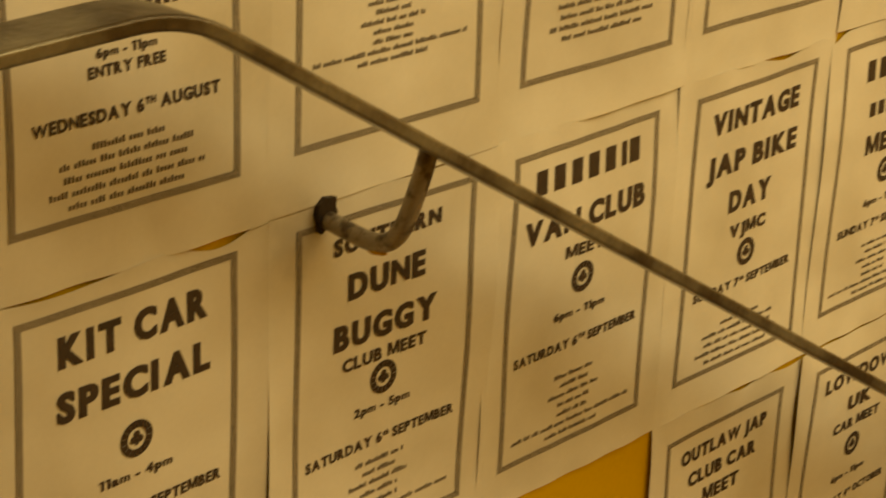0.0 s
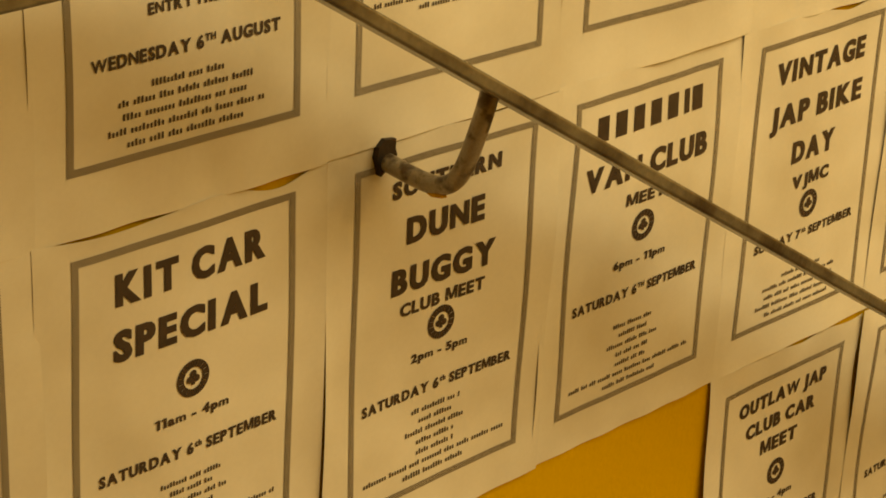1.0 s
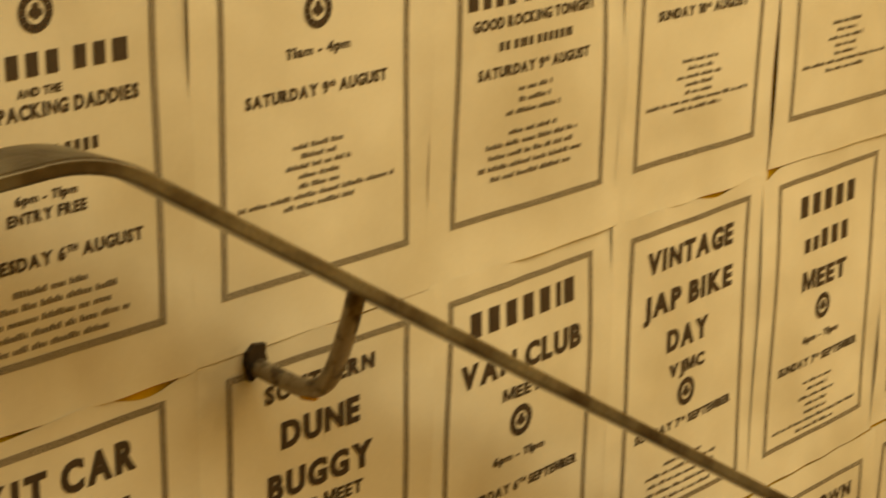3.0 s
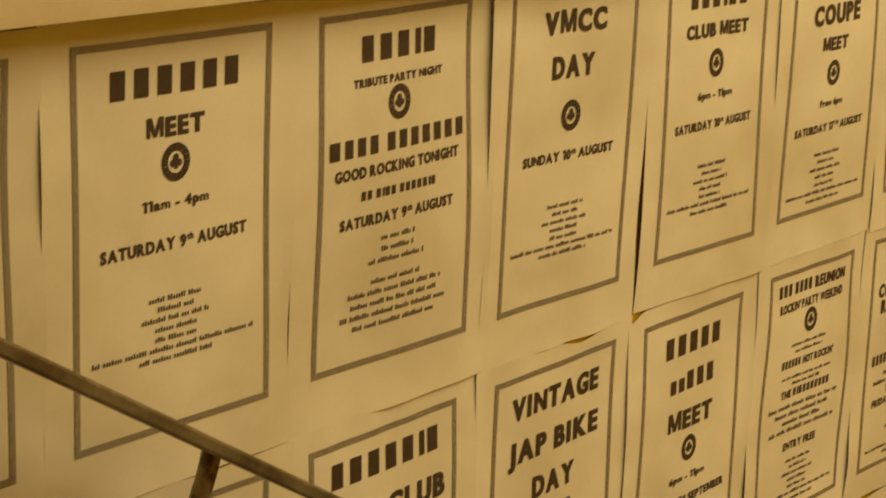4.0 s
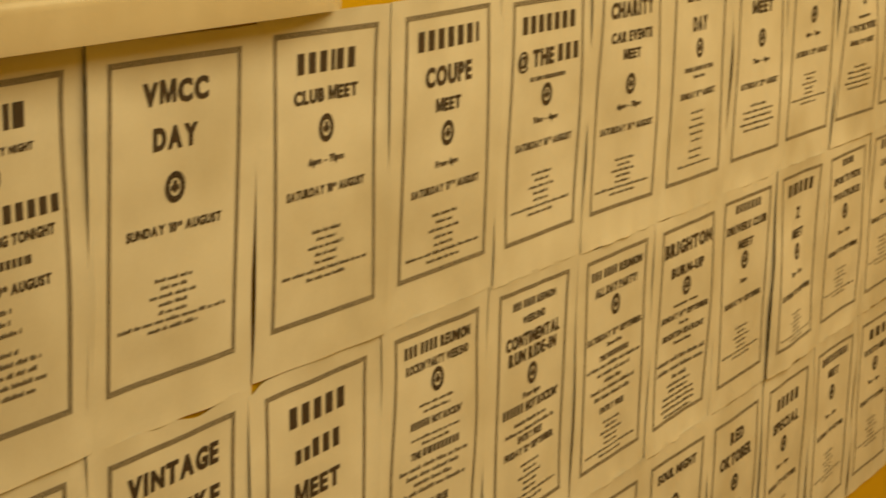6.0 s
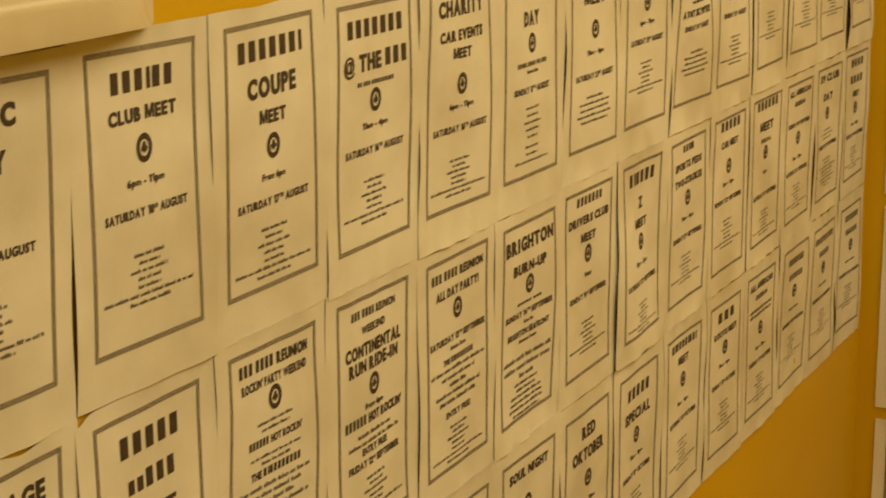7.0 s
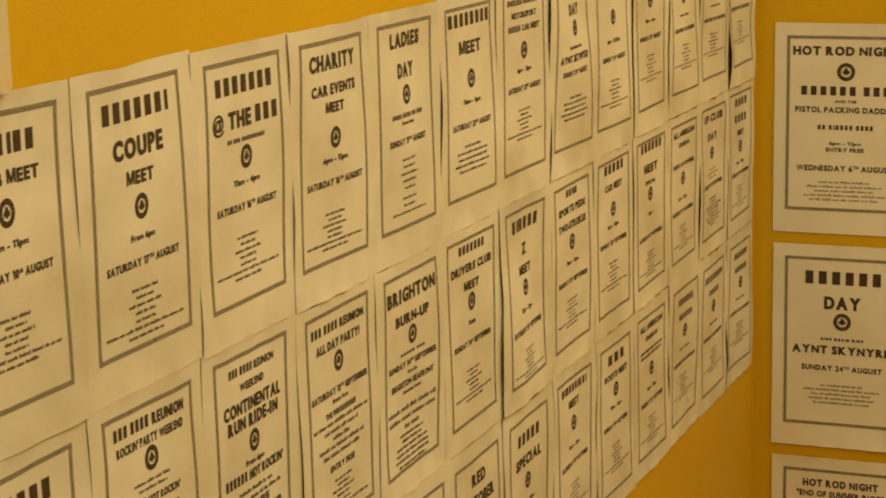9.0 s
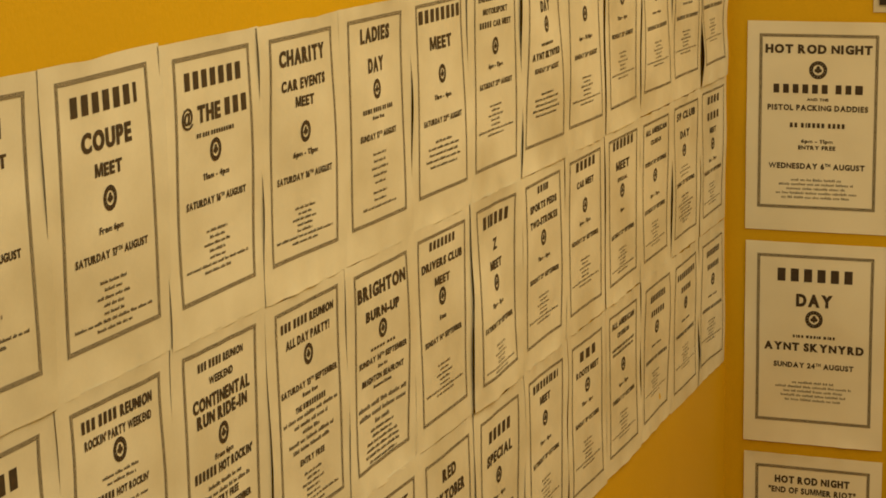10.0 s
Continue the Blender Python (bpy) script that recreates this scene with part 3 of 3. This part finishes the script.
    ("C", 11): ([sb("{winnnninni}", 0.018, 0.120, 0.0125), sb("MEET", 0.042, 0.050, 0.0125), tm("11am - 4pm", 0.108, 0.056), dt("SATURDAY 18^th^ OCTOBER", 0.134, 0.134), sp(0.168)], (0.074, 0.0120), "for a car meet"),
    ("B", 12): ([hd("{nnnnn}", 0.014, 0.100, 0.0150), sb("CAR MEET", 0.043, 0.088, 0.0110), tm("6pm - 11pm", 0.106, 0.056), dt("MONDAY 22^nd^ SEPTEMBER", 0.133, 0.136), sp(0.166)], (0.080, 0.0120), "headed CAR MEET"),
    ("C", 12): ([hd("{nnn}", 0.024, 0.082, 0.0160), sb("ROOTS MEET", 0.051, 0.118, 0.0105), tm("11am - 4pm", 0.104, 0.056), dt("SUNDAY 19^th^ OCTOBER", 0.134, 0.126), sp(0.168)], (0.077, 0.0120), "headed ROOTS MEET"),
    ("B", 13): ([hd("{nnnnnn}", 0.013, 0.114, 0.0150), hd("MEET", 0.049, 0.076, 0.0150), sb("SPECIAL", 0.073, 0.056, 0.0070), tm("6pm", 0.126, 0.022), dt("SATURDAY 27^th^ SEPTEMBER", 0.164, 0.138), sp(0.192, NARROW, 0.0062)], (0.094, 0.0120), "headed MEET SPECIAL"),
    ("C", 13): ([sb("ALL AMERICAN", 0.020, 0.134, 0.0110), sb("CRUISE-IN", 0.040, 0.070, 0.0085), sp(0.062, (0.130, 0.124), 0.0085, 0.0055), tm("6pm - 11pm", 0.128, 0.056), dt("TUESDAY 21^st^ OCTOBER", 0.152, 0.134), sp(0.180)], (0.097, 0.0120), "headed ALL AMERICAN CRUISE-IN"),
    ("A", 13): ([hd("{wnnn}..", 0.032, 0.080, 0.0150), tm("11am - 4pm", 0.100, 0.056), dt("MONDAY 25^th^ AUGUST", 0.128, 0.126), sp(0.158)], (0.068, 0.0120), "headed with large capitals"),
    ("A", 12): ([sb("{nnwnnn}", 0.014, 0.090, 0.0130), sb("CAR CLUB MEET", 0.036, 0.114, 0.0095), tm("6pm - 10.30pm", 0.110, 0.070), dt("SUNDAY 24^th^ AUGUST", 0.137, 0.120), sp(0.172)], (0.074, 0.0120), "headed CAR CLUB MEET"),
    ("B", 14): ([sb("ALL AMERICAN", 0.018, 0.134, 0.0105), sb("CRUISE-IN", 0.038, 0.066, 0.0085), dt("TUESDAY 30^th^ SEPTEMBER", 0.074, 0.138), tm("6pm - 11pm", 0.134, 0.056), dt("SATURDAY 27^th^ SEPTEMBER", 0.158, 0.138), sp(0.184, NARROW, 0.0064)], (0.100, 0.0120), "headed ALL AMERICAN CRUISE-IN"),
    ("B", 15): ([hd("59 CLUB", 0.020, 0.120, 0.0145), hd("DAY", 0.056, 0.060, 0.0145), sp(0.118, (0.05, 0.080, 0.062), 0.0075), dt("SUNDAY 28^th^ SEPTEMBER", 0.146, 0.136), sp(0.172, BUSY, 0.0070, 0.0040)], (0.088, 0.0120), "headed 59 CLUB DAY"),
    ("B", 16): ([hd("{nnnn}", 0.020, 0.080, 0.0150), hd("{nnnn}", 0.052, 0.080, 0.0150), sb("MEET", 0.080, 0.046, 0.0110), tm("6pm - 11pm", 0.138, 0.056), dt("TUESDAY 30^th^ SEPTEMBER", 0.160, 0.138), sp(0.186, NARROW, 0.0064)], (0.108, 0.0120), "for a car meet"),
}


def plain_lines(seed):
    """A notice too far off to be read: bars for its heading, its date and its small print."""
    r = random.Random(seed)
    a = 0.022 + r.uniform(0, 0.004)
    rows = [("heading", "{" + "n" * r.randint(6, 9) + "}", 0.0120, a, r.uniform(0.09, 0.135)), ("heading", "{" + "n" * r.randint(4, 7) + "}", 0.0110, a + 0.028, r.uniform(0.05, 0.11)),
            ("time_line", "{ooo ooo}", 0.0050, a + 0.088, 0.056), ("date_line", "{nnnnnn nn nnnnnn}", 0.0070, a + 0.113, 0.132), sp(a + 0.140, NARROW, 0.0066)]
    return rows, (a + 0.057, 0.0120)


SAGS = {("A", 0): ((-0.0090, 0.074, 0.028),), ("A", 3): ((-0.0075, 0.035, 0.026),), ("B", 0): ((0.0100, 0.068, 0.028), (0.0060, -0.05, 0.060)), ("C", 3): ((0.005, 0.092, 0.030), (0.004, 0.02, 0.02)), ("B", 3): ((0.0070, 0.035, 0.028),), ("B", 4): ((0.008, -0.105, 0.012),),
        ("B", 7): ((0.004, -0.06, 0.03),), ("B", 8): ((0.0015, -0.07, 0.03),), ("C", 10): ((0.006, 0.0, 0.05),), ("B", 1): ((0.001, 0.03, 0.05),), ("B", 2): ((0.0015, 0.06, 0.04),)}
# How each notice hangs off its row's even spacing: millimetres along and up, degrees of tilt.
HUNG_A = {0: (-0.3, -0.6, 0.1), 1: (0.4, 0.6, 0), 2: (0.6, -0.1, -0.3), 3: (-1.9, -0.8, 0.45), 4: (1.9, 1.4, 0.73), 5: (2.3, 1.7, -0.43), 6: (1.5, -1, 0.16), 7: (-1.5, -2.8, 0.21), 8: (-2.1, -3.2, 0.27), 9: (-0.1, -2.1, -0.15), 10: (-5, -1.5, 0), 11: (-8.9, 0.2, 0), 12: (-10, 1.1, 0), 13: (-6.5, 2.7, 0), 14: (-5.8, 3.3, 0), 15: (-7.8, 4.1, 0), 16: (-10, 5, 0)}
HUNG_B = {0: (-1.2, 2.2, 0.29), 1: (2.2, 0.4, 0.47), 2: (-2.9, 1.1, 0), 3: (-1.4, 0.4, -0.41), 4: (-4, 0.1, 0), 5: (-2.7, 2.2, 0.47), 6: (-4.6, 1.3, 0.75), 7: (-3.8, -1.7, -0.33), 8: (-6.8, -3.2, -0.1), 9: (-9.3, -1.4, 0), 10: (-13, -0.4, 0.32), 11: (-12.3, -1.4, -0.32), 12: (-12.5, 1.7, -0.14), 13: (-8.4, 2.9, -0.34), 14: (-11, 1.4, 0), 15: (-10, 2.3, 0), 16: (-5.6, 3.3, 0)}
HUNG_C = {3: (-0.1, -0.2, 0.12), 9: (-3.5, -3.3, 0), 10: (-9, -2.5, -0.08), 11: (-9.5, 0, 0.17), 12: (-6, -0.5, 0.55), 13: (-6.7, 1.4, 0.22), 14: (-6, 3.8, -0.45), 15: (-6.1, 0.9, 0), 16: (-9, 1.1, 0.3)}
HUNG = {"A": HUNG_A, "B": HUNG_B, "C": HUNG_C}
# Where the print sits off the middle of its border: millimetres aside and down.
PRINTED = {("A", 0): (0.4, 0.0), ("B", 0): (2.6, 0.0)}
# Slits beside a sheet: how deep its right edge is drawn in, at what height, over what length.
NIPS = {("A", 1): (0.0065, -0.07, 0.05), ("A", 3): (0.0030, -0.05, 0.07), ("A", 8): (0.0055, -0.07, 0.06), ("A", 10): (0.003, -0.06, 0.05), ("A", 12): (0.003, 0.0, 0.08), ("A", 13): (0.004, 0.02, 0.09),
        ("B", 1): (0.002, -0.03, 0.06), ("B", 5): (0.0060, 0.0, 0.06), ("B", 7): (0.0040, -0.03, 0.06), ("B", 9): (0.0012, 0.02, 0.05), ("B", 10): (0.0025, 0.0, 0.08), ("B", 11): (0.004, 0.05, 0.04),
        ("B", 12): (0.006, 0.0, 0.09), ("C", 3): (0.004, 0.09, 0.04), ("C", 11): (0.005, 0.0, 0.06), ("C", 13): (0.005, 0.0, 0.06)}
PX, PZ, Z0 = 0.212, 0.296, 1.500
CELLS = [("A", c) for c in range(-1, 17)] + [("B", c) for c in range(-1, 17)] + [("C", c) for c in range(3, 17)]
for row, col in CELLS:
    seed = 1000 * "ABC".index(row) + 37 * (col + 3)
    r = random.Random(seed)
    level = "ABC".index(row)
    if (row, col) in HAND:
        lines, badge, words = HAND[(row, col)]
    else:
        lines, badge = plain_lines(seed)
        words = "with a dark heading and hatched border"
    along, up, tilt = HUNG[row].get(col, (0.0, 0.0, r.uniform(-0.25, 0.25)))
    tall, low, mean = {"A": (0.2965, 0.0108, 0.0043), "B": (0.2895, 0.0070, 0.0037), "C": (0.2965, 0.0035, 0.0034)}[row]
    aside, down = PRINTED.get((row, col), (0.0, 0.0))
    sheet = Sheet(seed, 0.2148 if col < 11 else 0.2122, tall, 0.0005 + 0.0004 * (col % 2) + 0.0003 * (2 - level), 0.0032 if col < 4 else 0.0036, SAGS.get((row, col), ((r.uniform(0, 0.002), r.uniform(-0.08, 0.08), 0.03), (-r.uniform(0, 0.002), r.uniform(-0.08, 0.08), 0.03))), mean, NIPS.get((row, col), (0.0, 0.0, 0.05)))
    spot = pose(col * PX + along / 1000, 0.0035, Z0 - PZ * level + up / 1000, 0, tilt, 0) @ Matrix.Translation((0, 0, -low))
    notice(spot, sheet, lines, True, "white paper notice " + words, "notices in rows on the long wall", seed, (0.0832, 0.1225, 0.0046), badge, low, (aside / 1000, down / 1000))

# ---- larger notices on the end wall ----
EAST = [
    ([hd("HOT ROD NIGHT", 0.020, 0.148, 0.0125), hd("{nnnnnn nnw}", 0.076, 0.124, 0.0125), tm("AND THE", 0.0905, 0.030, 0.0040), sb("PISTOL PACKING DADDIES", 0.102, 0.140, 0.0082), sb("{nn ninnnn nnnn}", 0.127, 0.076, 0.0066),
      tm("6pm - 11pm", 0.149, 0.044, 0.0050), tm("ENTRY FREE", 0.158, 0.052, 0.0058), dt("WEDNESDAY 6^TH^ AUGUST", 0.184, 0.134, 0.0082), sp(0.204, (0.070, 0.104, 0.082, 0.112, 0.096), 0.0062)], (0.0495, 0.0125), "headed HOT ROD NIGHT"),
    ([hd("{nnnnnn}", 0.029, 0.106, 0.0185), hd("DAY", 0.064, 0.052, 0.0185), tm("{ninn wnnin winn}", 0.118, 0.060, 0.0040), sb("AYNT SKYNYRD", 0.133, 0.142, 0.0120), dt("SUNDAY 24^TH^ AUGUST", 0.160, 0.114, 0.0080),
      sp(0.186, (0.060, 0.108, 0.084, 0.092, 0.080), 0.0064)], (0.092, 0.0125), "headed DAY, with a live band"),
    ([hd("HOT ROD NIGHT", 0.020, 0.108, 0.0110), sb('"END OF SUMMER RIOT"', 0.036, 0.126, 0.0090), tm("6pm - 11pm", 0.100, 0.050), dt("WEDNESDAY 3^RD^ SEPTEMBER", 0.140, 0.140), sp(0.180, WIDE, 0.0070)], (0.060, 0.0125), "headed HOT ROD NIGHT"),
]
for n, (lines, badge, words) in enumerate(EAST):
    sheet = Sheet(9000 + n, 0.284, 0.421, 0.0012, 0.0022)
    spot = Matrix.Translation((XE, -0.1805, 1.2405 - 0.4445 * n)) @ pose(0, 0, 0, 0, 0, -90) @ pose(0, 0, 0, 0, 0.3, 0)
    notice(spot, sheet, lines, True, "large white notice " + words + ", on yellow wall", "large notices on the end wall", 9000 + n, (0.1178, 0.1750, 0.0062), badge, 0.0105, stock=LIGHTENED)

# ---- handrail ----
rail = tagged(new("handrail"), "worn grey steel flat-bar handrail bending down along the wall", "handrail")


def rounded(w, h, r, n=4):
    out = []
    for cx, cz, a0 in ((w / 2 - r, h / 2 - r, 0), (-w / 2 + r, h / 2 - r, 90), (-w / 2 + r, -h / 2 + r, 180), (w / 2 - r, -h / 2 + r, 270)):
        out += [(cx + r * math.cos(radians(a0 + 90 * i / n)), cz + r * math.sin(radians(a0 + 90 * i / n))) for i in range(n + 1)]
    return out


RY, SLOPE, LEVEL = -0.085, 0.600, 1.5198
knee = Vector((-0.0450, RY, LEVEL))
a, b = knee - Vector((0.034, 0, 0.034 * 0.024)), knee + Vector((1, 0, -SLOPE)).normalized() * 0.034
line = [(x, RY, LEVEL + 0.024 * (x - knee.x)) for x in (-1.3, -0.6, -0.2)]
line += [tuple(a.lerp(knee, i / 10).lerp(knee.lerp(b, i / 10), i / 10)) for i in range(11)]
line += [(x, RY, knee.z - SLOPE * (x - knee.x)) for x in (0.1, 0.3, 0.5, 0.8, 1.1, 1.5)]
ring = [(u, w + 0.0030 * max(0.0, min(1.0, (-0.004 - u) / 0.012)) if w < 0 else w) for u, w in rounded(0.0410, 0.0092, 0.0023, 5)]
part("rail_bar", *sweep(line, ring), STEEL, rail)
rod = [(0.155, -0.003, 1.3305), (0.155, -0.020, 1.3285), (0.155, -0.036, 1.327), (0.155, -0.049, 1.328), (0.155, -0.059, 1.3325), (0.155, -0.066, 1.340), (0.155, -0.0715, 1.351), (0.156, -0.077, 1.368), (0.157, -0.083, 1.388), (0.157, -0.0855, 1.400)]
for _ in range(2):
    rod = [rod[0]] + [tuple(Vector(p).lerp(Vector(q), f)) for p, q in zip(rod, rod[1:]) for f in (0.25, 0.75)] + [rod[-1]]
circle = [(0.0061 * math.cos(6.2832 * i / 14), 0.0061 * math.sin(6.2832 * i / 14)) for i in range(14)]
part("bracket_rod", *sweep(rod, circle, Vector((1, 0, 0))), BARE, rail, "bent grey steel rod with chipped paint", True)
bm = bmesh.new()
bmesh.ops.create_icosphere(bm, subdivisions=2, radius=1.0)
for v in bm.verts:
    ragged = 1 + 0.25 * math.sin(5 * v.co.x + 7 * v.co.y)
    v.co = Vector((0.1535 + 0.0036 * v.co.x * ragged, -0.049 + 0.0075 * v.co.y * ragged, 1.3232 - 0.16 * 0.0075 * v.co.y + 0.0022 * v.co.z))
me = bpy.data.meshes.new("paint_fleck")
bm.to_mesh(me)
bm.free()
me.materials.append(YELLOW)
ob = tagged(new("paint_fleck", me), "fleck of yellow wall paint")
ob.parent = rail
# Dark slab on the paper, for the plate and the shaded hole round it.
jag = [(-0.008, 0.010), (-0.002, 0.0145), (0.009, 0.013), (0.0085, 0.006), (0.0105, 0.001), (0.006, -0.004), (0.002, -0.007), (-0.0055, -0.012), (-0.0075, -0.004), (-0.0095, 0.002)]
n = len(jag)
verts = [(0.154 + 0.85 * u, y, 1.333 + 0.9 * w) for y in (0.0035, -0.0045) for u, w in jag]
part("wall_plate_and_hole", verts, [tuple(range(n))[::-1], tuple(range(n, 2 * n))] + [(j, (j + 1) % n, n + (j + 1) % n, n + j) for j in range(n)], DARK, rail, "dark rusty wall plate and torn paper hole as one ragged slab")

# ---- window sill ----
sill = tagged(new("window_sill"), "cream gloss-painted wooden window sill with a rounded nose", "window sill")
prof = [(0.0326, 1.6445), (0.0328, 1.647), (0.033, 1.652), (0.033, 1.674), (0.0325, 1.679), (0.0305, 1.684), (0.0265, 1.688), (0.020, 1.691), (0.010, 1.693), (0.0, 1.694)]
prof = [(d, 1.6445 + (z - 1.6445) * 0.86) for d, z in prof]
verts, faces = [], []
rings = [(-1.2, 0, 0, 1, 0), (-0.4, 0, 0, 1, 0), (0.3, 0, 0, 1, 0), (0.66, 0, 0, 1, 0), (0.755, 0.0, 0.014, 1, 0), (0.780, 0.0, 0.026, 0.97, 0), (0.804, 0.003, 0.030, 0.84, 0.001), (0.836, 0.012, 0.020, 0.48, 0.003), (0.857, 0.036, 0.0, 0.05, 0.0055)]
for x, lean, bow, deep, drop in rings:
    for d, z in prof:
        f = (z - 1.6445) / 0.0434
        verts.append((x - lean * f - bow * f * f, -d * deep - 0.005, z - drop * (1 - f)))
n = len(prof)
for i in range(len(rings) - 1):
    for j in range(n - 1):
        faces.append((i * n + j, (i + 1) * n + j, (i + 1) * n + j + 1, i * n + j + 1))
base = len(verts)
for x, lean, bow, deep, drop in rings:
    verts += [(x, -0.0326 * deep - 0.005, 1.6445 - drop), (x, 0.0035, 1.6440 - drop)]
faces += [(base + 2 * i, base + 2 * i + 1, base + 2 * i + 3, base + 2 * i + 2) for i in range(len(rings) - 1)]
part("sill_board", verts, faces, GLOSS_WHITE, sill, "", True)

frame_ = tagged(new("window_frame"), "cream gloss-painted wooden window casing on the yellow wall", "window frame")
slab("casing_board", (0.8060, -0.008, 1.6400), (0.8590, 0.0035, 2.45), GLOSS_WHITE, "", "", "", frame_, 0.0015)
slab("inner_bead", (0.7750, -0.012, 1.676), (0.8055, 0.0035, 2.45), GLOSS_WHITE, "", "", "", frame_, 0.003)
slab("bottom_rail", (-1.2, -0.0055, 1.690), (0.7745, 0.0035, 1.728), GLOSS_WHITE, "", "", "", frame_, 0.002)

# ---- picture print high on the end wall ----
spot = Matrix.Translation((XE, -0.3920, 1.6190)) @ pose(0, 0, 0, 0, 0, -90)
print_ = notice(spot, Sheet(77, 0.210, 0.297, 0.0012, 0.0015), [], False, "white paper sheet printed with a dark picture, on yellow wall", "", 77, (0.09, 0.13, 0.004))
part("dark_picture", [(-0.093, -0.006, -0.134), (0.093, -0.006, -0.134), (0.093, -0.006, 0.134), (-0.093, -0.006, 0.134)], [(0, 1, 2, 3)], BLACK, print_, "plain dark printed picture")
